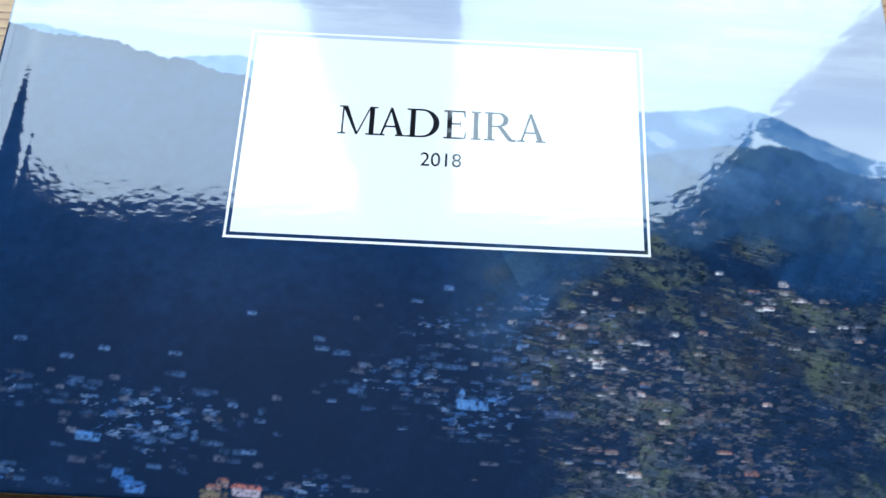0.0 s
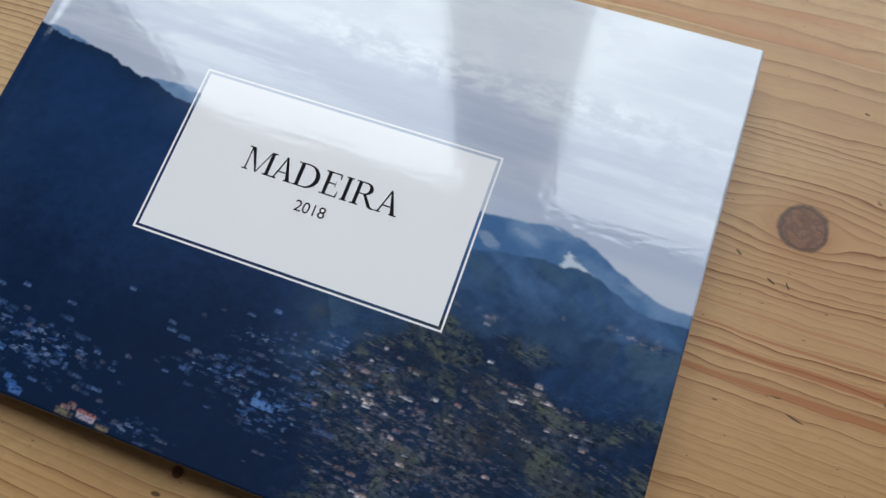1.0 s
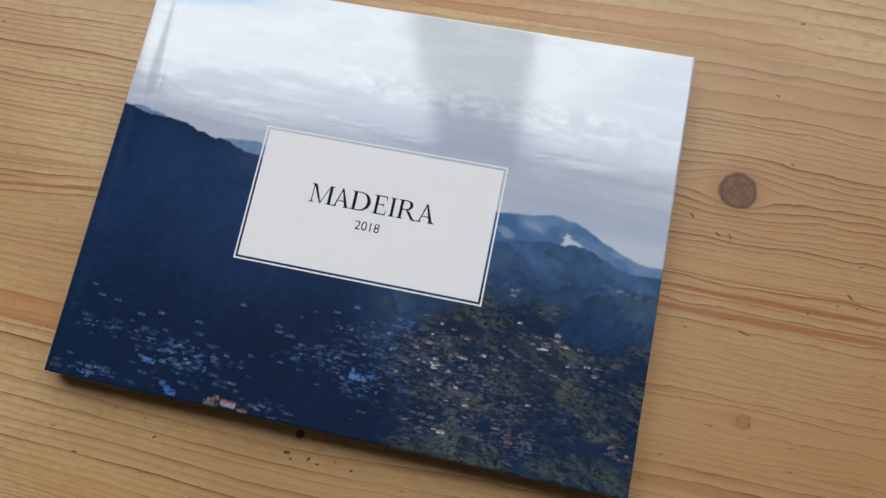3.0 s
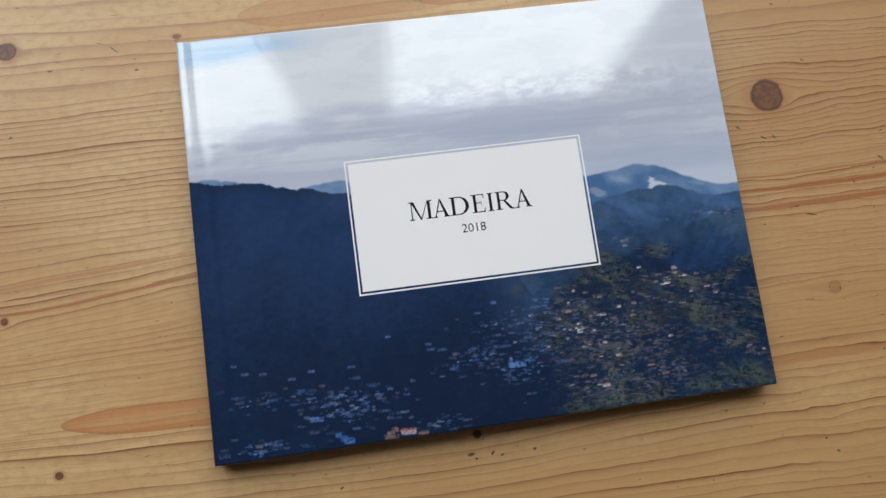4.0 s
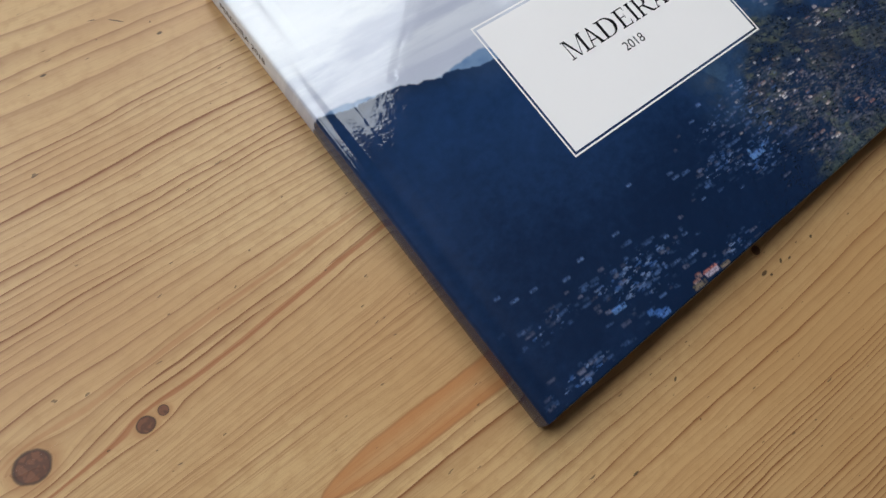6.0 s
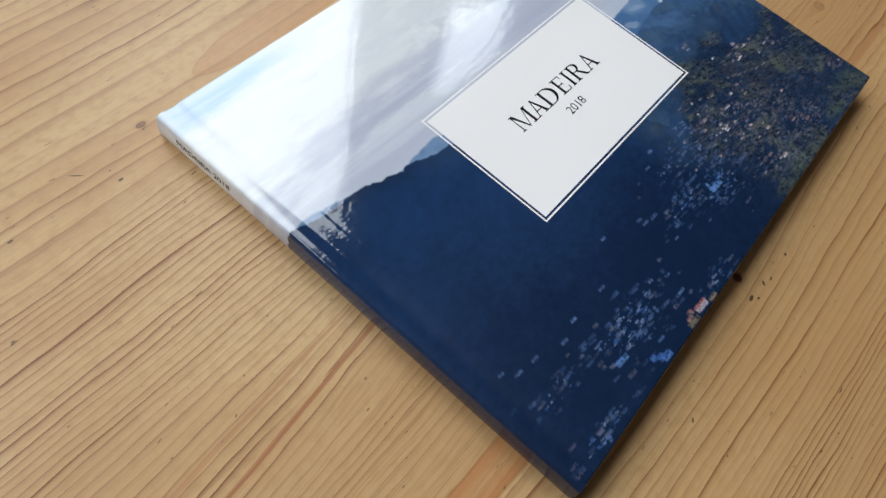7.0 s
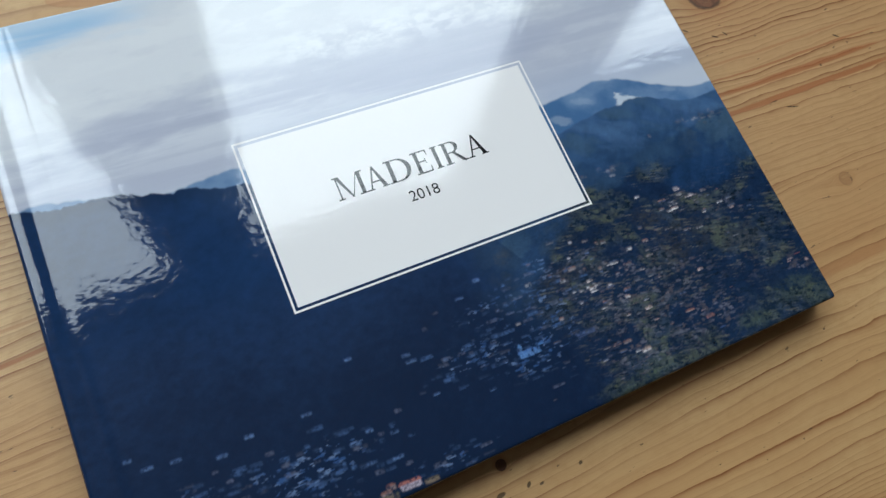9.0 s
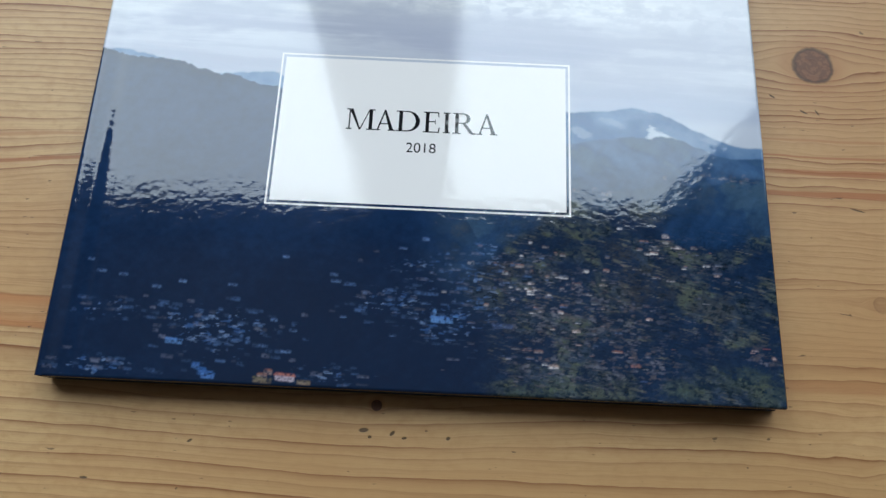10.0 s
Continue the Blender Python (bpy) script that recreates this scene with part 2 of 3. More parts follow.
def laminate(name, color=None, attribute=None, grain=0.0):
    """Printed paper under glossy film, with the film's faint ripple."""
    n = Nodes(name)
    x, y, z = position(n)
    if attribute:
        a = n.tree.nodes.new("ShaderNodeAttribute")
        a.attribute_name = attribute
        color = a.outputs["Color"]
    if grain:
        g = n.noise(n.xyz(x, y, z), 3.0, 3.0, 0.7)
        color = n.mix(grain, color, n.mix(g, (0, 0, 0, 1), (1, 1, 1, 1)), "SOFT_LIGHT")
    wide = n.noise(n.xyz(x, y, z), 0.05, 2.0)
    peel = n.noise(n.xyz(n.math("MULTIPLY", x, 0.8), y, z), 0.36, 1.5, 0.45)
    h = n.math("ADD", n.math("MULTIPLY", wide, 0.32), n.math("MULTIPLY", peel, 0.18))
    return n.done(color, 0.5, None, Specular_IOR_Level=0.0, Coat_Weight=1.0, Coat_Roughness=0.065, Coat_IOR=1.58,
                  Coat_Normal=n.bump(h, 0.5, 0.0006))


def plain(name, color, rough=0.6, scale=40.0, amount=0.12, bump=0.2, metal=0.0):
    n = Nodes(name)
    geo = n.tree.nodes.new("ShaderNodeNewGeometry")
    a = n.noise(geo.outputs["Position"], scale, 4.0, 0.6)
    b = n.noise(geo.outputs["Position"], scale * 0.1, 2.0)
    dark = tuple(c * (1 - 2 * amount) for c in color[:3]) + (1,)
    col = n.mix(n.math("MULTIPLY", n.math("ADD", a, b), 0.5), dark, color)
    return n.done(col, rough, n.bump(a, bump, 0.002), Metallic=metal)


PINE = pine()
COVER = laminate("printed_cover", attribute="print", grain=0.25)
WHITE_INK = laminate("white_panel_print", color=srgb(246, 242, 241))
DARK_INK = laminate("navy_print", color=srgb(26, 40, 66))
BLACK_INK = laminate("black_print", color=srgb(24, 24, 28))
PAPER = plain("page_edges", srgb(226, 220, 208), 0.85, 900.0, 0.10, 0.3)
ENDPAPER = plain("endpaper", srgb(225, 222, 216), 0.7, 200.0, 0.04, 0.05)
PLASTER = plain("painted_plaster", srgb(92, 86, 80), 0.8, 60.0, 0.05, 0.15)
WHITE_PAINT = plain("white_gloss_paint", srgb(236, 235, 230), 0.35, 25.0, 0.04, 0.05)
FLOORWOOD = plain("oak_floor", srgb(140, 104, 70), 0.5, 30.0, 0.2, 0.2)
TABLE_LEG = plain("pine_leg", srgb(186, 146, 96), 0.5, 30.0, 0.15, 0.2)


def glass():
    n = Nodes("window_glass")
    return n.done((1, 1, 1, 1), 0.0, None, Transmission_Weight=1.0, IOR=1.45)


GLASS = glass()


# ---- mesh helpers ----
def finish(name, bm, material, smooth=False):
    me = bpy.data.meshes.new(name)
    bm.normal_update()
    bm.to_mesh(me)
    bm.free()
    if material:
        me.materials.append(material)
    if smooth:
        for p in me.polygons:
            p.use_smooth = True
    return me


def part(name, bm, material, parent, label="", smooth=False):
    ob = new(name, finish(name, bm, material, smooth))
    ob.parent = parent
    return tagged(ob, label)


def box(x0, x1, y0, y1, z0, z1, bevel=0.0, segments=2):
    bm = bmesh.new()
    bmesh.ops.create_cube(bm, size=1.0)
    for v in bm.verts:
        v.co = Vector(((x0 + x1) / 2 + v.co.x * (x1 - x0), (y0 + y1) / 2 + v.co.y * (y1 - y0), (z0 + z1) / 2 + v.co.z * (z1 - z0)))
    if bevel:
        bmesh.ops.bevel(bm, geom=list(bm.edges), offset=bevel, segments=segments, profile=0.6, affect="EDGES")
    return bm


def structure(name, bm, material, label):
    return tagged(new(name, finish(name, bm, material)), label, kind="structure")


def empty(name, at=(0, 0, 0), label="", category="", group="", kind=""):
    ob = new(name)
    ob.empty_display_size = 0.05
    ob.location = at
    return tagged(ob, label, category, group, kind)


# ---- the room ----
# unseen shell added round the table, dark to hold down bounce and reflections
X0, X1, Y0, Y1, CEIL = -2.2, 3.0, -3.4, WALL_Y, 3.6
structure("floor", box(X0 - 0.2, X1 + 0.2, Y0 - 0.2, Y1 + 0.3, -0.1, 0.0), FLOORWOOD, "brown oak boarded floor under the table")
structure("ceiling", box(X0 - 0.2, X1 + 0.2, Y0 - 0.2, Y1 + 0.3, CEIL, CEIL + 0.12), PLASTER, "unseen grey plaster ceiling, added to close the room")
structure("wall_south", box(X0 - 0.2, X1 + 0.2, Y0 - 0.2, Y0, 0.0, CEIL), PLASTER, "unseen dim grey plaster wall, added to close the room")
structure("wall_west", box(X0 - 0.2, X0, Y0, Y1, 0.0, CEIL), PLASTER, "unseen dim grey plaster wall, added to close the room")
structure("wall_east", box(X1, X1 + 0.2, Y0, Y1, 0.0, CEIL), PLASTER, "unseen dim grey plaster wall, added to close the room")


def window_wall():
    """The wall with its openings: pieces below and above each, and the piers between."""
    bm = bmesh.new()
    spans = [(a, b, 0.0, low) for a, b, low, _, _ in WINDOWS] + [(a, b, h, CEIL) for a, b, _, h, _ in WINDOWS]
    edges = [X0 - 0.2] + [e for w in WINDOWS for e in w[:2]] + [X1 + 0.2]
    spans += [(edges[i], edges[i + 1], 0.0, CEIL) for i in range(0, len(edges), 2)]
    for a, b, c, d in spans:
        m = box(a, b, WALL_Y, WALL_Y + 0.3, c, d)
        tmp = bpy.data.meshes.new("tmp")
        m.to_mesh(tmp)
        bm.from_mesh(tmp)
        m.free()
        bpy.data.meshes.remove(tmp)
    return structure("wall_north", bm, PLASTER, "grey plaster wall pierced by three windows")


window_wall()


def window(i, x0, x1, sill, head):
    w = empty("window_%d" % i, ((x0 + x1) / 2, WALL_Y + 0.12, sill), "%s white painted window with clear glass" % ("tall" if head - sill > 1 else "small high"), kind="structure")
    hw, h, f = (x1 - x0) / 2, head - sill, 0.035
    for name, b in (("window_frame", (-hw, -hw + f, 0, h)), ("window_frame", (hw - f, hw, 0, h)),
                    ("window_frame", (-hw + f, hw - f, 0, f)), ("window_frame", (-hw + f, hw - f, h - f, h))):
        part(name, box(b[0], b[1], -0.03, 0.03, b[2], b[3], 0.004), WHITE_PAINT, w)
    p = part("pane", box(-hw + f, hw - f, -0.003, 0.003, f, h - f), GLASS, w)
    p.visible_shadow = False
    part("window_sill", box(-hw - 0.03, hw + 0.03, -0.2, -0.032, -0.03, 0.0, 0.006), WHITE_PAINT, w)


for _i, _w in enumerate(WINDOWS):
    window(_i + 1, *_w[:4])


# ---- the table ----
def table():
    t = empty("table", (0.1, 0.1, 0.0), "pine table with glued knotty boards under clear varnish", "table")
    turn = Matrix.Translation((-0.1, -0.1, 0.0)) @ Matrix.Rotation(GRAIN, 4, "Z")
    joints = [-0.505 + 0.2 * k for k in range(7)]     # joints across the grain
    for k in range(6):
        a, b = joints[k], joints[k + 1]
        bm = box(-0.75, 0.95, a + 0.00001, b - 0.00001, TABLE - 0.027, TABLE)
        bmesh.ops.transform(bm, matrix=turn, verts=bm.verts)
        part("board", bm, PINE, t)
    lo, hi = joints[0] + 0.06, joints[6] - 0.06
    for a, b, c, d in ((-0.65, 0.85, lo, lo + 0.024), (-0.65, 0.85, hi - 0.024, hi), (-0.674, -0.65, lo, hi), (0.85, 0.874, lo, hi)):
        bm = box(a, b, c, d, TABLE - 0.127, TABLE - 0.0275, 0.002)
        bmesh.ops.transform(bm, matrix=turn, verts=bm.verts)
        part("apron", bm, TABLE_LEG, t)
    for cx in (-0.615, 0.815):
        for cy in (lo + 0.06, hi - 0.06):
            bm = box(cx - 0.035, cx + 0.035, cy - 0.035, cy + 0.035, 0.0, TABLE - 0.0275, 0.004)
            for v in bm.verts:
                if v.co.z < 0.1:
                    v.co.x, v.co.y = cx + (v.co.x - cx) * 0.7, cy + (v.co.y - cy) * 0.7
            bmesh.ops.transform(bm, matrix=turn, verts=bm.verts)
            part("leg", bm, TABLE_LEG, t)
    return t


table()

# ---- the picture printed on the book ----
rng = np.random.RandomState(7)
_lat = rng.rand(256, 256)


def value_noise(x, y):
    xi, yi = np.floor(x).astype(int), np.floor(y).astype(int)
    fx, fy = x - xi, y - yi
    fx, fy = fx * fx * (3 - 2 * fx), fy * fy * (3 - 2 * fy)
    g = lambda a, b: _lat[a % 256, b % 256]
    return (g(xi, yi) * (1 - fx) + g(xi + 1, yi) * fx) * (1 - fy) + (g(xi, yi + 1) * (1 - fx) + g(xi + 1, yi + 1) * fx) * fy


def fbm(x, y, octaves=5, gain=0.5):
    total, amp, norm = 0.0, 1.0, 0.0
    for k in range(octaves):
        total = total + amp * value_noise(x * 2 ** k + 17.3 * k, y * 2 ** k + 9.1 * k)
        norm += amp
        amp *= gain
    return total / norm


def ss(v, a, b):
    t = np.clip((v - a) / (b - a), 0, 1)
    return t * t * (3 - 2 * t)


def lin(r, g, b):
    return np.array(srgb(r, g, b)[:3])


def lay(img, mask, col):
    """Lay a colour, or a picture, over img where mask is 1."""
    img += mask[..., None] * (col - img)


def paint(X, Y):
    """Linear colours of the cover's landscape at X, Y in millimetres from the lower spine corner."""
    img = np.zeros(X.shape + (3,))
    Y = Y - 1.5 + 4.5 * X / 290 + Y / 220.4 * (4.1 - 7.5 * X / 290)     # the print is trimmed slightly askew
    # sky: lavender haze low, broken bright cloud above, blue gap in the upper corner
    c1 = fbm(X / 60 + 3, Y / 14 + 1, 6, 0.55)
    c2 = fbm(X / 22 + 9, Y / 7 + 4, 5, 0.6)
    q0 = fbm(X / 4 + 5, Y / 2.4 + 2, 5, 0.6)
    img[:] = lin(198, 203, 216)
    lay(img, ss(Y, 112, 150) * 0.8, lin(188, 191, 206))
    lay(img, ss(c1, 0.42, 0.62) * ss(Y, 140, 165) * 0.8, lin(224, 226, 231))
    lay(img, ss(c1, 0.52, 0.36) * np.exp(-((Y - 154 + 0.03 * (X - 100)) / 8) ** 2) * 0.38, lin(170, 174, 196))
    # printed cloud, its brightness partly the window reflection painted in
    cloud_glare = ss(Y + 30 * (c2 - 0.5) - 0.02 * X, 163, 182) * (1 - ss(X + 40 * (c1 - 0.5) - 0.9 * (Y - 170), 205, 240))
    lay(img, cloud_glare * 0.75, lin(233, 234, 236))
    lay(img, cloud_glare * ss(c2, 0.55, 0.38) * 0.45, lin(208, 210, 218))
    right = ss(X + 50 * (c1 - 0.5) - 0.9 * (Y - 170), 215, 250) * ss(Y, 120, 150)
    lay(img, right * 0.8, lin(192, 195, 208))
    lay(img, right * ss(c2, 0.5, 0.7) * 0.4, lin(212, 214, 222))
    lay(img, ss(Y, 118, 124) * (1 - ss(Y, 128, 142)) * ss(X, 200, 215) * 0.45, lin(168, 178, 202))
    blue = ss(Y + 12 * (c2 - 0.5) - 0.05 * X * 0.6, 203, 214) * (1 - ss(X + 30 * (c1 - 0.5), 45, 85))
    lay(img, blue * (0.25 + 0.75 * ss(X, -4, 8)), lin(128, 184, 226))
    lay(img, ss(Y, 216, 220) * (1 - ss(X, 60, 100)) * 0.5, lin(206, 222, 236))
    # long streaks in the haze, and small puffs along the underside of the cloud, partly rippled window reflection
    # painted in
    c3 = fbm(X / 75 + 2, Y / 3.6 + 0.01 * X + 7, 5, 0.6)
    lay(img, ss(c3, 0.55, 0.36) * ss(Y, 120, 135) * ss(Y, 185, 165) * 0.22, lin(168, 173, 194))
    lay(img, ss(c3, 0.55, 0.72) * ss(Y, 125, 140) * 0.25, lin(226, 228, 234))
    # upper sky lifted, again partly for the windows' reflection
    lay(img, ss(Y + 14 * (c1 - 0.5), 158, 180) * 0.35, lin(230, 231, 234))
    puff_ripple = fbm(X / 7 + 30, Y / 3.2 + 12, 4, 0.55)
    lay(img, ss(puff_ripple, 0.5, 0.66) * np.exp(-((Y - 178 + 0.04 * (X - 170)) / 8) ** 2) * ss(X, 95, 130) * ss(X, 285, 240) * 0.6, lin(236, 237, 240))
    lay(img, ss(puff_ripple, 0.46, 0.34) * np.exp(-((Y - 176 + 0.04 * (X - 170)) / 9) ** 2) * ss(X, 95, 130) * 0.3, lin(180, 184, 200))
    # the distant range behind
    j = fbm(X / 9, X * 0 + 2.5, 4) - 0.5
    far = 123 + 3 * np.exp(-((X - 236) / 16) ** 2) - 13 * ss(X, 240, 285) + 3 * j
    far = np.where(X < 120, 143.6 - 8 * ss(X, 8, 55) + 1.2 * np.exp(-((X - 73) / 8) ** 2) + 2.4 * np.exp(-((X - 9) / 6) ** 2) - 7 * ss(X, 74, 110) + 4 * j, far)
    m = ss(far - Y, -0.4, 0.9)
    t = fbm(X / 14, Y / 10, 5)
    hue = lin(116, 142, 176) + (lin(74, 108, 150) - lin(116, 142, 176)) * ss(t + (far - Y) / 60, 0.3, 0.8)[..., None]
    lay(img, m, hue)
    # mist caught on the slope
    tri = ss(Y - 110.8 + 1.2 * (c2 - 0.5), -0.3, 0.8) * ss((254.5 - X) * 7.5 - (Y - 111) * 12.5 + 60 * (q0 - 0.5), -8, 10) * ss((X - 239.5) * 5 - (Y - 112) * 1.6 + 20 * (q0 - 0.5), -3, 4)
    lay(img, tri * 0.85, lin(206, 213, 223))
    for mx, my, w, h, k in ((212, 114, 5, 2.8, 0.28), (226, 119, 6, 2, 0.18), (268, 112, 7, 2, 0.15)):
        d = ((X - mx) / w) ** 2 + ((Y - my + 0.3 * (X - mx)) / h) ** 2 + 2.4 * (q0 - 0.5)
        lay(img, (1 - ss(d, 0.0, 1.1)) * k, lin(196, 206, 220))
    # middle range
    mid = 110 + 3.5 * np.exp(-((X - 246) / 13) ** 2) - 5 * ss(X, 255, 275) + 4 * j - 1.5 * np.cos((X - 208) / 6) * (X < 235)
    m = ss(mid - Y, -0.3, 0.8) * (X > 150)
    t = fbm(X / 18 + 5, Y / 9 + 0.05 * X, 6)
    hue = lin(72, 100, 136) + (lin(50, 78, 116) - lin(72, 100, 136)) * ss(t, 0.35, 0.65)[..., None]
    lay(img, m, hue)
    lay(img, m * ss(t, 0.5, 0.75) * 0.4, lin(82, 106, 122))
    # nearer wooded shoulder, with scattered light
    near = 83 + 10 * ss(X, 208, 250) + 5 * ss(X, 250, 290) + 8 * (fbm(X / 16 + 3, X * 0, 5) - 0.5)
    m = ss(near - Y, -0.6, 1.5) * (X > 140)
    t = fbm(X / 12, Y / 8, 6, 0.6)
    hue = lin(68, 92, 116) + (lin(42, 68, 104) - lin(68, 92, 116)) * ss(t, 0.4, 0.6)[..., None]
    lay(img, m, hue)
    lay(img, m * ss(t, 0.55, 0.7) * 0.5, lin(84, 94, 90))
    # the great shaded slope
    ridge = 144.9 - 4.5 * ss(X, 0, 22) - 5 * ss(X, 30, 56) - 7 * ss(X, 52, 84) - 45 * ss(X, 84, 170) - 60 * ss(X - 30 * ss(Y, 60, 30), 150, 200) + 3.2 * j + 1.6 * (fbm(X / 2.5, X * 0 + 8, 3) - 0.5)
    m = ss(ridge - Y, -0.3, 0.6) * (1 - ss(X - 30 * ss(Y, 55, 25), 140, 190))
    t = 0.35 + 0.5 * (0.6 * fbm(X / 40 + 3, Y / 40, 4) + 0.4 * fbm(X / 3.2, Y / 2.4, 4, 0.6)) - 0.08
    hue = lin(33, 57, 95) + (lin(17, 34, 61) - lin(33, 57, 95)) * ss(t + 0.35 * ss(Y, 110, 10), 0.34, 0.9)[..., None]
    lay(img, m, hue)
    lay(img, m * ss(ridge - Y, 8, 0) * 0.55, lin(28, 42, 64))
    lay(img, m * ss(X, 50, 80) * ss(Y, 112, 130) * 0.35, lin(60, 84, 120))
    # valley floor and the sunlit terraces
    t = fbm(X / 10 + 2, Y / 5 + 7, 6, 0.62)
    q = fbm(X / 1.9, Y / 1.3, 4, 0.6)
    q2 = fbm(X / 5 + 1, Y / 1.1 + 0.25 * X, 3, 0.6)
    edge = 162 + 0.19 * (70 - Y) + 24 * ss(Y, 42, 72) + 18 * (fbm(X / 12 + 8, Y / 9, 5) - 0.5)
    crest = 70 + 10 * ss(X, 165, 210) + 3 * np.exp(-((X - 234) / 16) ** 2) - 9 * ss(X, 262, 282) + 14 * (t - 0.5)
    lit = ss(X, edge - 4, edge + 7) * ss(crest - Y, -4, 6)
    lay(img, ss(X, 150, 175) * ss(crest + 16 - Y, -4, 8) * ss(Y, 22, 55) * 0.7, lin(36, 60, 92))
    ground = lin(50, 62, 80) + (lin(80, 86, 78) - lin(50, 62, 80)) * ss(t, 0.42, 0.7)[..., None]
    ground = ground + (lin(22, 36, 52) - ground) * ss(q, 0.52, 0.36)[..., None]
    ground = ground + (lin(90, 94, 74) - ground) * (ss(q2, 0.58, 0.78) * ss(t, 0.38, 0.6) * 0.7)[..., None]
    ground = ground + (lin(22, 40, 68) - ground) * (ss(fbm(X / 16 + 20, Y / 10 + 3, 5), 0.60, 0.44) * 0.95)[..., None]
    rows = fbm(X / 4.5 + 11, (Y + 0.18 * X) / 0.55, 2, 0.5)
    ground = ground + (lin(102, 100, 92) - ground) * (ss(rows, 0.62, 0.82) * ss(fbm(X / 9 + 2, Y / 7 + 31, 3), 0.42, 0.6) * 0.7)[..., None]
    ground = ground + (lin(18, 30, 44) - ground) * (ss(rows, 0.38, 0.2) * 0.7)[..., None]
    fold = np.abs(fbm((X + 0.9 * Y) / 15 + 6, (Y - 0.5 * X) / 24 + 2, 4, 0.55) - 0.5)
    ground = ground + (lin(20, 36, 62) - ground) * (ss(fold, 0.07, 0.01) * 0.6)[..., None]
    lay(img, lit * 0.95, ground)
    for gx, gy, w, h in ((190, 3, 15, 3.5), (272, 14, 12, 6), (283, 8, 9, 7), (240, 47, 20, 10), (161, 68, 5, 4), (226, 62, 9, 5), (262, 40, 12, 6), (206, 7, 12, 4), (250, 8, 12, 4), (180, 52, 9, 4)):
        d = ((X - gx) / w) ** 2 + ((Y - gy) / h) ** 2 + 3.0 * (q - 0.5) + 2.5 * (t - 0.5)
        lay(img, (1 - ss(d, 0.0, 1.1)) * ss(q, 0.2, 0.7) * 0.35, lin(90, 100, 66) if gy < 20 else lin(88, 82, 64))
    # dark hollow beside the village
    d = ((X - 263) / 22) ** 2 + ((Y - 72) / 9) ** 2 + 1.2 * (t - 0.5)
    lay(img, (1 - ss(d, 0.3, 1.1)) * 0.7, lin(34, 60, 96))

    chip = fbm(X / 1.1 + 60, Y / 0.8 + 8, 3, 0.6)

    def house(cx, cy, w, h, wall, roof, k=1.0):
        i0, i1 = np.searchsorted(X[0], [cx - w - 1, cx + w + 1])
        j0, j1 = np.searchsorted(Y[:, 0], [cy - h - 1, cy + h * 2 + 1])
        if i1 <= i0 or j1 <= j0:
            return
        x, y = X[j0:j1, i0:i1] - cx, Y[j0:j1, i0:i1] - cy
        sub = img[j0:j1, i0:i1]
        soft = 0.45
        y = y + 0.04 * x
        k = k * np.clip(0.15 + 2.4 * (chip[j0:j1, i0:i1] - 0.28), 0.0, 1.0)
        m = ss(w / 2 - np.abs(x), -soft, soft) * ss(h / 2 - np.abs(y), -soft, soft)
        lay(sub, m * k, wall)
        side = m * ss(x, w * 0.12, w * 0.2)
        lay(sub, side * 0.35 * k, wall * 0.55)
        top = ss(w * 0.56 - np.abs(x) - 0.5 * np.clip(y - h * 0.5, 0, 9), -soft, soft) * ss(y, h * 0.3, h * 0.3 + soft) * ss(h * 0.95 - y, -soft, soft)
        lay(sub, top * k, roof)
        if w > 3.5:
            win = (np.sin(x * 5.2) > 0.2) * ss(h * 0.18 - np.abs(y + h * 0.1), -0.2, 0.2)
            lay(sub, win * m * 0.5, wall * 0.35)

    r = np.random.RandomState(3)
    # crowds of roofs and walls too small to tell apart: centre, spread, weight
    fleck = fbm(X / 2.6 + 40, Y / 1.05 + 12, 3, 0.6)
    tint = fbm(X / 3 + 80, Y / 1.5 + 30, 2)
    shade = np.zeros(X.shape)
    sun = np.zeros(X.shape)
    BLUE = ((66, 22, 15, 5, 1.0), (24, 27, 9, 3, 0.7), (134, 36, 9, 3.5, 0.9), (156, 29, 11, 5, 1.0), (20, 4, 11, 2.4, 1.0), (112, 6, 9, 2.2, 0.7),
            (70, 12, 12, 4, 0.4), (150, 50, 12, 5, 0.5), (170, 40, 8, 9, 0.8), (176, 58, 9, 6, 0.5))
    SUN = ((212, 32, 22, 14, 0.9), (226, 16, 16, 7, 1.0), (190, 48, 12, 9, 0.8), (262, 54, 11, 5, 0.6), (281, 22, 5, 3, 1.0), (246, 63, 11, 4, 0.7),
           (274, 95, 9, 2.2, 0.7), (222, 86, 7, 1.6, 0.5), (198, 12, 12, 5, 0.9), (262, 30, 10, 8, 0.4))
    for cx, cy, sx, sy, k in BLUE:
        shade = np.maximum(shade, k * np.exp(-((X - cx) / sx) ** 2 / 2 - ((Y - cy) / sy) ** 2 / 2))
    for cx, cy, sx, sy, k in SUN:
        sun = np.maximum(sun, k * np.exp(-((X - cx) / sx) ** 2 / 2 - ((Y - cy) / sy) ** 2 / 2))
    m = ss(fleck, 0.66 - 0.10 * shade, 0.80 - 0.10 * shade) * ss(shade, 0.1, 0.6)
    lay(img, m * 0.7, lin(56, 88, 140) + (lin(118, 140, 178) - lin(56, 88, 140)) * ss(tint, 0.4, 0.7)[..., None])
    m = ss(fleck, 0.60 - 0.10 * sun, 0.74 - 0.10 * sun) * ss(sun, 0.1, 0.6)
    lay(img, m * 0.35, lin(78, 80, 92) + (lin(142, 138, 150) - lin(78, 80, 92)) * ss(tint, 0.4, 0.75)[..., None])
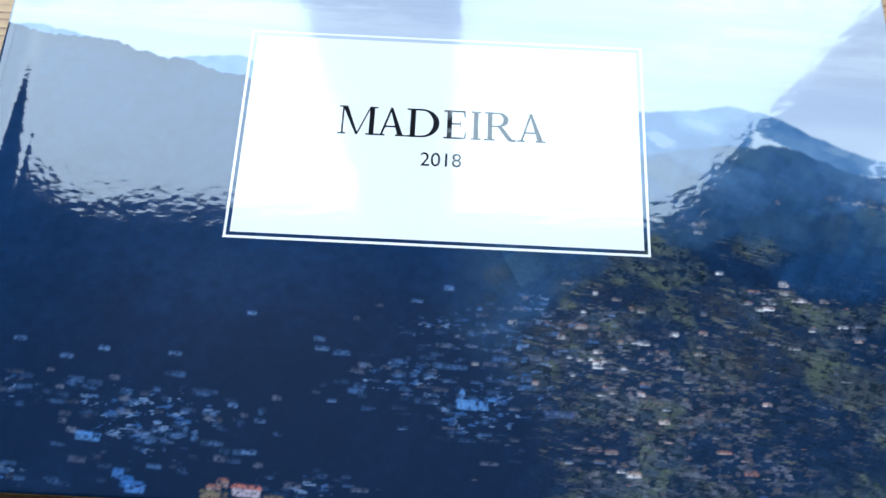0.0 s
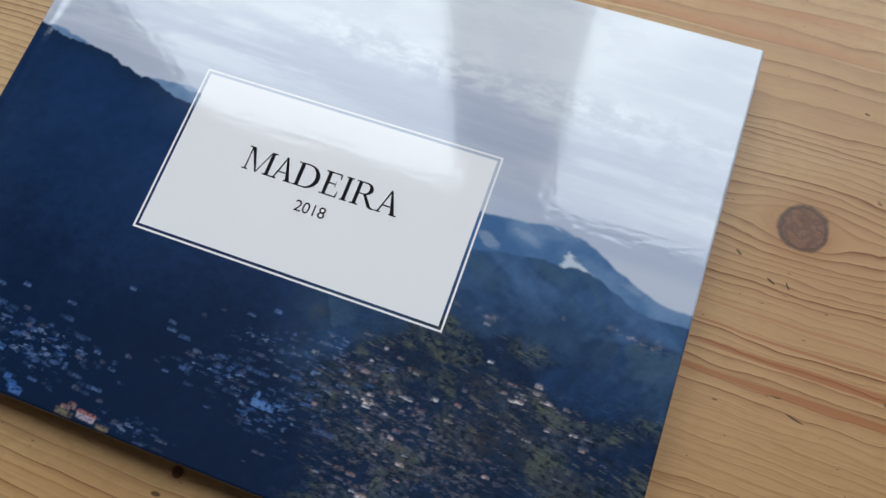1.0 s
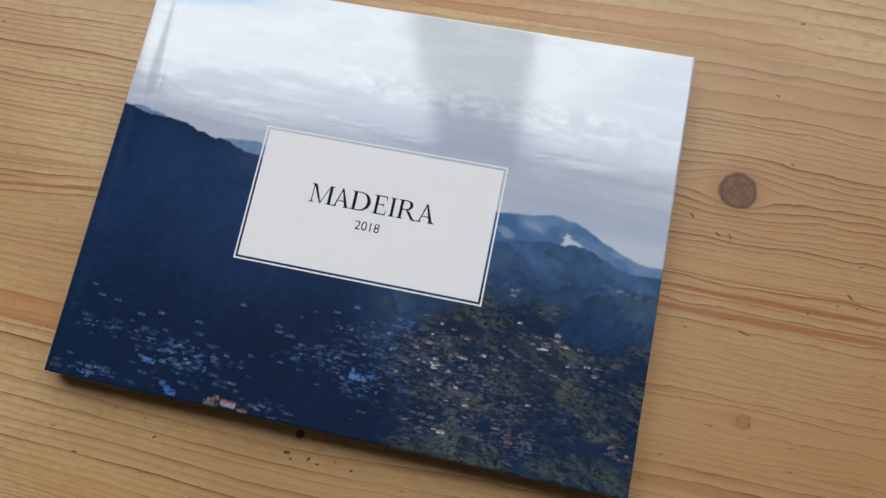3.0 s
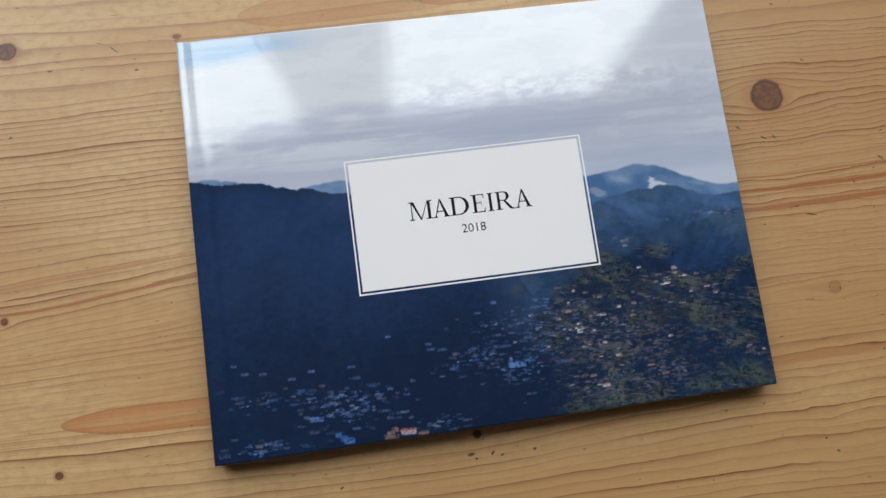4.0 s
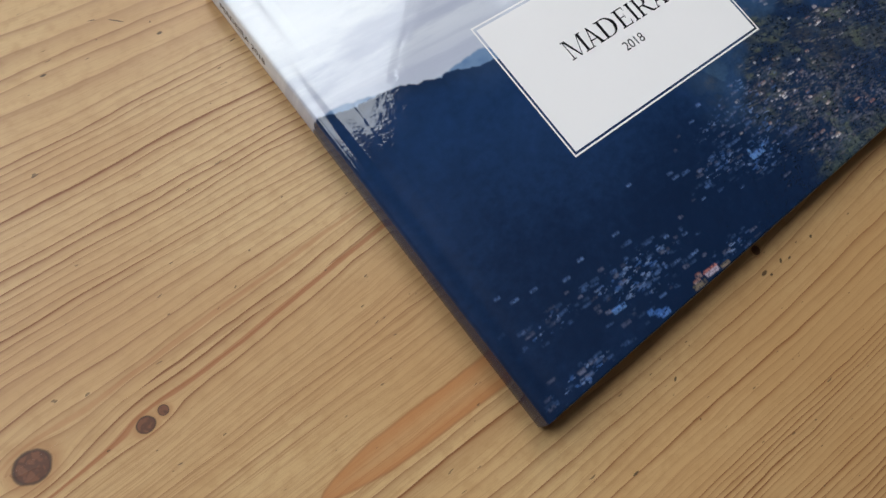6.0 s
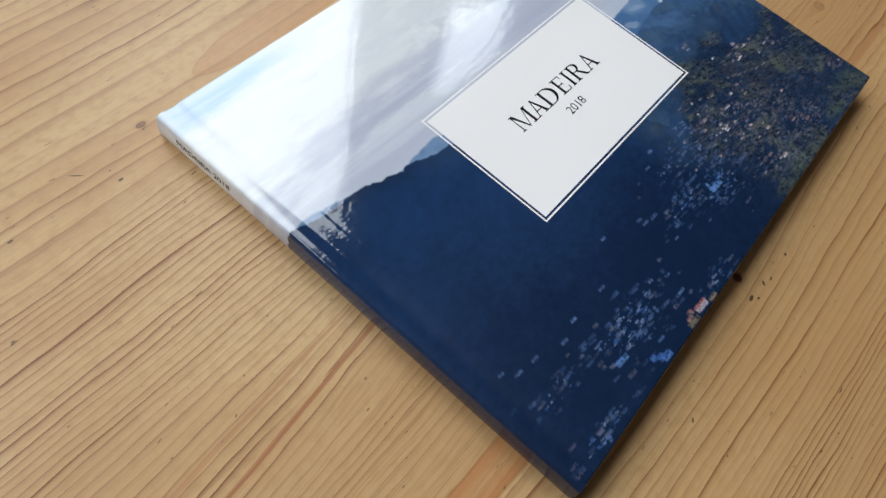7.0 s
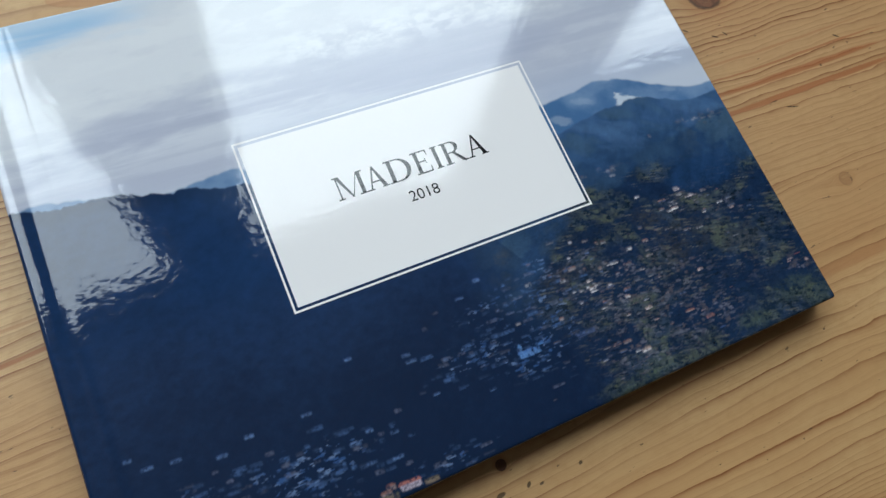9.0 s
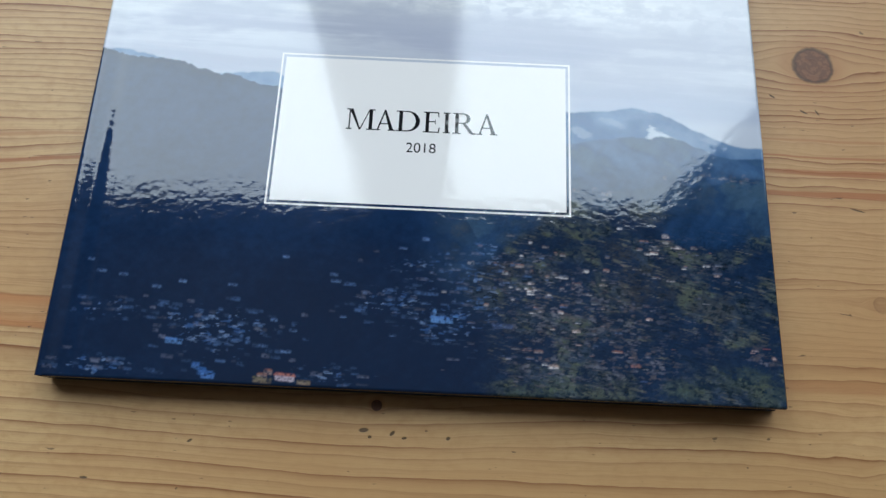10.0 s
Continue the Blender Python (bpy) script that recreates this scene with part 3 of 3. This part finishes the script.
    lay(img, m * ss(tint, 0.42, 0.3) * 0.4, lin(104, 92, 92))
    for cx, cy, sx, sy, k in BLUE:
        for _ in range(int(24 * k * (1 + sx * sy / 60))):
            a, b = cx + 1.2 * sx * r.randn(), cy + 1.15 * sy * r.randn()
            if b < 1 or b > 62 or a < 3:
                continue
            w = 1.7 + 3.2 * r.rand() ** 1.5
            wall = (lin(82, 112, 162) if r.rand() < 0.7 else lin(116, 122, 148)) * r.uniform(0.4, 1.05)
            house(a, b, w, r.uniform(0.5, 0.85) * (1 + 0.1 * w), wall, wall * r.uniform(0.5, 0.9), r.uniform(0.25, 0.75))
            if r.rand() < 0.6:
                house(a + r.uniform(-2, 2), b + r.uniform(-0.7, 0.7), w * 0.6, 0.5, wall * 0.7, wall * 0.5, 0.6)
    for cx, cy, sx, sy, k in SUN:
        for _ in range(int(14 * k * (1 + sx * sy / 50))):
            a, b = cx + sx * r.randn(), cy + sy * r.randn()
            if b < 1 or a > 288 or a < 150 or (b > 72 and cy < 70):
                continue
            w = 1.3 + 2.6 * r.rand() ** 2
            p = r.rand()
            wall = (lin(226, 220, 224) if p < 0.36 else lin(156, 146, 148) if p < 0.7 else lin(104, 124, 168)) * r.uniform(0.4, 1.05)
            p = r.rand()
            roof = (lin(150, 118, 112) if p < 0.25 else lin(112, 106, 112) if p < 0.7 else lin(84, 98, 126)) * r.uniform(0.6, 1.1)
            house(a, b, w, r.uniform(0.5, 0.95) * (1 + 0.15 * w), wall, roof, r.uniform(0.35, 1.0) * (0.4 if b > 80 else 1) * 1.15)
    # houses that stand out: in the sun, then in the shade
    SUNLIT = [(246, 68.7), (241, 61.1), (262, 56.7), (266, 52.7), (213, 52.2), (220, 46.6), (191, 45.9), (191, 42.9), (261, 40.8), (238, 33.6), (255, 33.2), (220, 29.7), (224, 17.4), (231, 17.9), (236, 13.7), (210, 21.8), (197, 13.8), (278, 22.3), (283, 26.1), (288, 20.7), (276, 8.3), (209, 27.4), (223, 23.5), (203, 34.5), (251, 64.0)]
    SHADED = [(14, 46.6), (19, 42.0), (28, 40.9), (72, 39.0), (92, 51.9), (112, 45.5), (113, 42.8), (139, 58.0), (148, 62.4), (42, 36.6), (52, 39.4), (90, 25.6), (84, 23.2), (98, 21.8), (96, 13.4), (87, 15.1), (117, 28.3), (137, 22.0)]
    for k, (a, b) in enumerate(SUNLIT):
        wall = lin(232, 226, 226) if k % 3 else lin(206, 190, 190)
        house(a, b, r.uniform(1.9, 3.4), r.uniform(0.9, 1.4), wall, lin(176, 150, 146) if k % 2 else lin(140, 138, 146), 1.1)
    for a, b in SHADED:
        house(a, b, r.uniform(2.2, 4.2), r.uniform(0.7, 1.0), lin(104, 132, 178), lin(76, 102, 150), r.uniform(0.45, 0.85))
    sky_blue, pale = lin(98, 138, 196), lin(214, 206, 206)
    house(156, 29.2, 8.5, 1.9, sky_blue, lin(84, 122, 184))
    house(161, 31, 3.5, 1.2, lin(92, 136, 196), lin(70, 104, 160), 0.8)
    house(153, 31.5, 1.2, 2.6, lin(110, 150, 205), lin(100, 140, 200), 0.8)
    house(52, 15, 6.5, 1.5, sky_blue, lin(88, 130, 196))
    house(62, 5.8, 3.2, 1.8, lin(76, 116, 178), lin(60, 96, 156))
    house(64.5, 3.8, 3.4, 2.0, lin(74, 116, 184), lin(52, 90, 150))
    house(67, 2.5, 5.0, 2.0, lin(84, 122, 186), lin(60, 96, 156))
    house(180, 28, 8, 1.6, lin(92, 108, 150), lin(74, 88, 126), 0.6)
    house(96.5, 3.2, 7.4, 2.1, lin(190, 176, 190), lin(172, 108, 100))
    house(90, 5.0, 3.0, 1.6, lin(150, 130, 130), lin(150, 104, 94), 0.9)
    house(88, 3.2, 4.0, 1.8, lin(150, 132, 132), lin(134, 96, 88))
    house(88, 1.8, 7.0, 1.6, lin(120, 108, 92), lin(96, 92, 70))
    house(104, 1.8, 5.0, 1.2, lin(150, 132, 112), lin(110, 100, 80), 0.8)
    house(279, 23, 3, 1.6, pale, lin(170, 150, 148))
    house(283.5, 24, 3.6, 1.5, pale * 0.9, lin(160, 96, 90))
    house(286, 20.5, 1.8, 2.0, pale, lin(160, 136, 132))
    house(225, 20, 4, 1.6, pale * 0.8, lin(140, 100, 92))
    house(232, 15, 3.6, 1.8, lin(150, 112, 108), lin(122, 90, 90))
    house(200, 13, 4, 1.6, pale, lin(170, 146, 138))
    house(235, 9, 3, 1.5, lin(84, 112, 166), lin(70, 92, 140), 0.8)
    house(246, 66, 2.6, 1.1, pale * 0.7, lin(140, 134, 138), 0.7)
    house(267, 57, 3, 1.1, pale * 0.8, lin(110, 120, 146), 0.7)
    # fine mottling of woods and gardens
    land = ss(np.maximum(np.where(X < 150, ridge, mid), near) - Y, 0, 4)
    grit = fbm(X / 0.9 + 3, Y / 0.7 + 5, 3, 0.7) - 0.5
    drift = fbm((X - 0.6 * Y) / 5, (Y + 0.5 * X) / 9, 4, 0.6) - 0.5
    img *= (1 + land * (0.55 * grit * (0.15 + 0.85 * ss(X, 150, 185) * ss(Y, 88, 66)) + (0.2 + 0.4 * ss(X, 150, 185)) * drift))[..., None]
    return np.clip(img, 0.003, 0.9)


# ---- the photo book ----
W, H, BOARD = 0.290, 0.2204, 0.0026
LOW = -0.001            # y of the lower cover edge
EDGE = 0.0012           # rounding of the board's edge


def rounded(at, length, rise, steps=5):
    """Distances along and below for an edge that turns down."""
    out = [(at - EDGE + EDGE * math.sin(a), EDGE - EDGE * math.cos(a)) for a in np.linspace(0, math.pi / 2, steps)]
    return out + [(at, rise)]


def front_cover(book):
    pitch = 0.00036
    hinge = lambda x: 0.00055 * math.exp(-((x - 0.0086) / 0.0034) ** 2) + 0.00004 * math.exp(-((x - 0.0168) / 0.0009) ** 2)
    xs = [(x, hinge(x)) for x in np.arange(0.0035, W - EDGE, pitch)] + rounded(W, 1, BOARD)
    ys = [(LOW + (H - y), d) for y, d in reversed(rounded(H, 1, BOARD))] + [(y, 0.0) for y in np.arange(LOW + EDGE + pitch, LOW + H - EDGE, pitch)]
    ys += [(LOW + y, d) for y, d in rounded(H, 1, BOARD)]
    px, dx = np.array(xs).T
    py, dy = np.array(ys).T
    gx, gy = np.meshgrid(px, py)
    gz = TOP - np.minimum(dx[None, :] + dy[:, None], BOARD + 0.0014)
    return sheet(book, "front_cover", gx, gy, gz, gx * 1000, (gy - LOW) * 1000, "glossy cover printed with a mountain valley")


def sheet(book, name, gx, gy, gz, X, Y, label):
    rows, cols = gx.shape
    me = bpy.data.meshes.new(name)
    me.vertices.add(rows * cols)
    me.vertices.foreach_set("co", np.stack([gx, gy, gz], -1).astype(np.float32).ravel())
    i = np.arange(rows * cols).reshape(rows, cols)
    quads = np.stack([i[:-1, :-1], i[:-1, 1:], i[1:, 1:], i[1:, :-1]], -1).reshape(-1, 4)
    me.loops.add(quads.size)
    me.loops.foreach_set("vertex_index", quads.ravel().astype(np.int32))
    me.polygons.add(len(quads))
    me.polygons.foreach_set("loop_start", np.arange(0, quads.size, 4, dtype=np.int32))
    me.polygons.foreach_set("use_smooth", np.ones(len(quads), dtype=bool))
    me.update(calc_edges=True)
    rgb = paint(X, Y)
    attr = me.color_attributes.new("print", "FLOAT_COLOR", "POINT")
    attr.data.foreach_set("color", np.concatenate([rgb, np.ones(rgb.shape[:2] + (1,))], -1).astype(np.float32).ravel())
    me.materials.append(COVER)
    ob = new(name, me)
    ob.parent = book
    return tagged(ob, label)


def spine(book):
    r = 0.0020
    pts = [(0.0012, TABLE + 0.0001), (0.0004, TABLE + 0.0005)]
    pts += [(-0.0004 * math.sin(math.pi * k), TABLE + 0.0012 + k * (TOP - r - TABLE - 0.0012)) for k in np.linspace(0.05, 1, 8)]
    pts += [(r - r * math.cos(a), TOP - r + r * math.sin(a)) for a in np.linspace(0.2, math.pi / 2, 9)]
    pts += [(0.0037, TOP)]
    a = np.array(pts)
    s = np.concatenate([[0], np.cumsum(np.hypot(*np.diff(a, axis=0).T))])
    ys = np.linspace(LOW + 0.0004, LOW + H - 0.0004, 600)
    fine = np.linspace(0, s[-1], 44)
    px, pz = np.interp(fine, s, a[:, 0]), np.interp(fine, s, a[:, 1])
    gx, gy = np.meshgrid(px, ys)
    gz = np.broadcast_to(pz, gx.shape)
    X = np.broadcast_to(3.7 - (s[-1] - fine) * 1000, gx.shape)
    return sheet(book, "spine", gx, gy, gz, X, (gy - LOW) * 1000, "glossy printed spine with its title along it")


def glyphs():
    """Outlines of the title's high-contrast serif capitals: polygons in cap heights."""
    hair, stem, serif = 0.055, 0.145, 0.27

    def rect(x0, x1, y0, y1):
        return [(x0, y0), (x1, y0), (x1, y1), (x0, y1)]

    def foot(cx, w=serif, y=0.0):
        return rect(cx - w / 2, cx + w / 2, y, y + hair)

    def bowl(x0, y0, y1, rx, thick):
        """A half ring, thin at its ends and thick in the belly."""
        n, ry, cy = 20, (y1 - y0) / 2, (y0 + y1) / 2
        outer = [(x0 + rx * math.sin(a), cy + ry * math.cos(a)) for a in np.linspace(0, math.pi, n)]
        inner = [(x0 + (rx - thick) * math.sin(a), cy + (ry - hair) * math.cos(a)) for a in np.linspace(0, math.pi, n)]
        return [[outer[k], outer[k + 1], inner[k + 1], inner[k]] for k in range(n - 1)]

    top = 1 - hair
    M = [rect(0.10, 0.10 + hair, 0, 1), rect(0.92, 0.92 + stem, 0, 1), [(0.10, 1), (0.25, 1), (0.60, 0.0), (0.53, 0.0)], [(0.92, 1), (0.965, 1), (0.585, 0.0), (0.54, 0.0)],
         foot(0.12, 0.24), foot(0.995, 0.33), rect(0.0, 0.2, top, 1), rect(0.95, 1.16, top, 1)]
    A = [[(0.09, 0), (0.155, 0), (0.445, 1), (0.38, 1)], [(0.36, 1), (0.44, 1.0), (0.79, 0), (0.62, 0)], rect(0.20, 0.60, 0.30, 0.30 + hair), foot(0.12, 0.24), foot(0.70, 0.30)]
    D = [rect(0.10, 0.10 + stem, 0, 1), rect(0, 0.42, 0, hair), rect(0, 0.42, top, 1)] + bowl(0.42, 0, 1, 0.50, 0.17)
    E = [rect(0.10, 0.10 + stem, 0, 1), rect(0, 0.66, 0, hair), rect(0, 0.64, top, 1), rect(0.2, 0.5, 0.5, 0.5 + hair), rect(0.49, 0.515, 0.40, 0.64),
         [(0.66, 0), (0.68, 0.26), (0.65, 0.26), (0.60, 0.03)], [(0.64, 1), (0.65, 0.76), (0.62, 0.76), (0.58, 0.97)]]
    I = [rect(0.07, 0.07 + stem, 0, 1), rect(0, 0.29, 0, hair), rect(0, 0.29, top, 1)]
    R = [rect(0.10, 0.10 + stem, 0, 1), rect(0, 0.34, 0, hair), rect(0, 0.42, top, 1), rect(0.2, 0.42, 0.48, 0.48 + hair)] + bowl(0.42, 0.48, 1, 0.32, 0.16)
    R += [[(0.40, 0.50), (0.54, 0.50), (0.86, 0.06), (0.72, 0.03)], [(0.72, 0.03), (0.86, 0.06), (0.98, 0.05), (0.98, 0.0), (0.84, -0.02)]]
    return {"M": M, "A": A, "D": D, "E": E, "I": I, "R": R}


def letters(book, z):
    G = glyphs()
    cap = 0.0098
    for ch, x, wide in zip("MADEIRA", (0.0, 12.2, 21.4, 33.0, 41.6, 45.7, 56.0), (12.2, 8.9, 10.2, 7.1, 3.0, 10.0, 8.9)):
        bm = bmesh.new()
        span = max(q[0] for poly in G[ch] for q in poly) * cap * 1000
        k_x = wide / span
        for k, poly in enumerate(G[ch]):
            vs = [bm.verts.new((0.1112 + x / 1000 + px * cap * k_x, 0.1084 + py * cap, z + 0.000002 * k)) for px, py in poly]
            bm.faces.new(vs)
        bmesh.ops.recalc_face_normals(bm, faces=bm.faces)
        for f in bm.faces:
            if f.normal.z < 0:
                f.normal_flip()
        part("title_letter", bm, BLACK_INK, book)


def words(book, name, text, size, matrix):
    cu = bpy.data.curves.new(name, "FONT")
    cu.body, cu.size, cu.align_x, cu.align_y = text, size, "CENTER", "CENTER"
    tmp = new(name, cu)
    bpy.context.view_layer.update()
    me = bpy.data.meshes.new_from_object(tmp.evaluated_get(bpy.context.evaluated_depsgraph_get()))
    bpy.data.objects.remove(tmp)
    me.transform(matrix)
    me.materials.clear()
    me.materials.append(BLACK_INK)
    ob = new(name, me)
    ob.parent = book
    return ob


def frame_ring(x0, x1, y0, y1, w, z):
    bm = bmesh.new()
    o = [bm.verts.new((x, y, z)) for x, y in ((x0, y0), (x1, y0), (x1, y1), (x0, y1))]
    i = [bm.verts.new((x, y, z)) for x, y in ((x0 + w, y0 + w), (x1 - w, y0 + w), (x1 - w, y1 - w), (x0 + w, y1 - w))]
    for k in range(4):
        bm.faces.new((o[k], o[(k + 1) % 4], i[(k + 1) % 4], i[k]))
    return bm


def quad(x0, x1, y0, y1, z):
    bm = bmesh.new()
    bm.faces.new([bm.verts.new((x, y, z)) for x, y in ((x0, y0), (x1, y0), (x1, y1), (x0, y1))])
    return bm


def photo_book():
    book = empty("photo_book", (0, 0, 0), "glossy hardcover photo book with a mountain landscape cover", "book")
    front_cover(book)
    spine(book)
    inset = 0.006
    bm = box(0.0030, W, LOW, LOW + H, TABLE + 0.0002, TABLE + 0.0002 + BOARD, 0.0007)
    part("back_cover", bm, DARK_INK, book, "glossy rear cover board")
    part("endpaper", box(0.004, W - 0.0012, LOW + 0.0012, LOW + H - 0.0012, TOP - BOARD - 0.0003, TOP - BOARD + 0.0002), ENDPAPER, book)
    bm = box(0.003, W - inset, LOW + inset, LOW + H - inset, TABLE + BOARD + 0.0003, TOP - BOARD - 0.0004)
    part("page_block", bm, PAPER, book, "white trimmed edges of the pages")
    z = TOP + 0.00004
    x0, x1, y0, y1 = 0.0804, 0.2074, 0.0729, 0.1441
    panel = part("title_panel", quad(x0 + 0.0019, x1 - 0.0019, y0 + 0.0019, y1 - 0.0019, z), WHITE_INK, book, "white printed title panel")
    part("panel_border", frame_ring(x0, x1, y0, y1, 0.0008, z), WHITE_INK, panel)
    letters(book, z + 0.00003)
    words(book, "year", "2018", 0.0065, Matrix.Translation((0.1438, 0.1008, z + 0.00003)))
    words(book, "spine_title", "MADEIRA 2018", 0.0049,
          Matrix.Translation((-0.00052, 0.1915, TABLE + 0.0076)) @ Matrix(((0, 0, -1, 0), (-1, 0, 0, 0), (0, 1, 0, 0), (0, 0, 0, 1))))
    return book


photo_book()
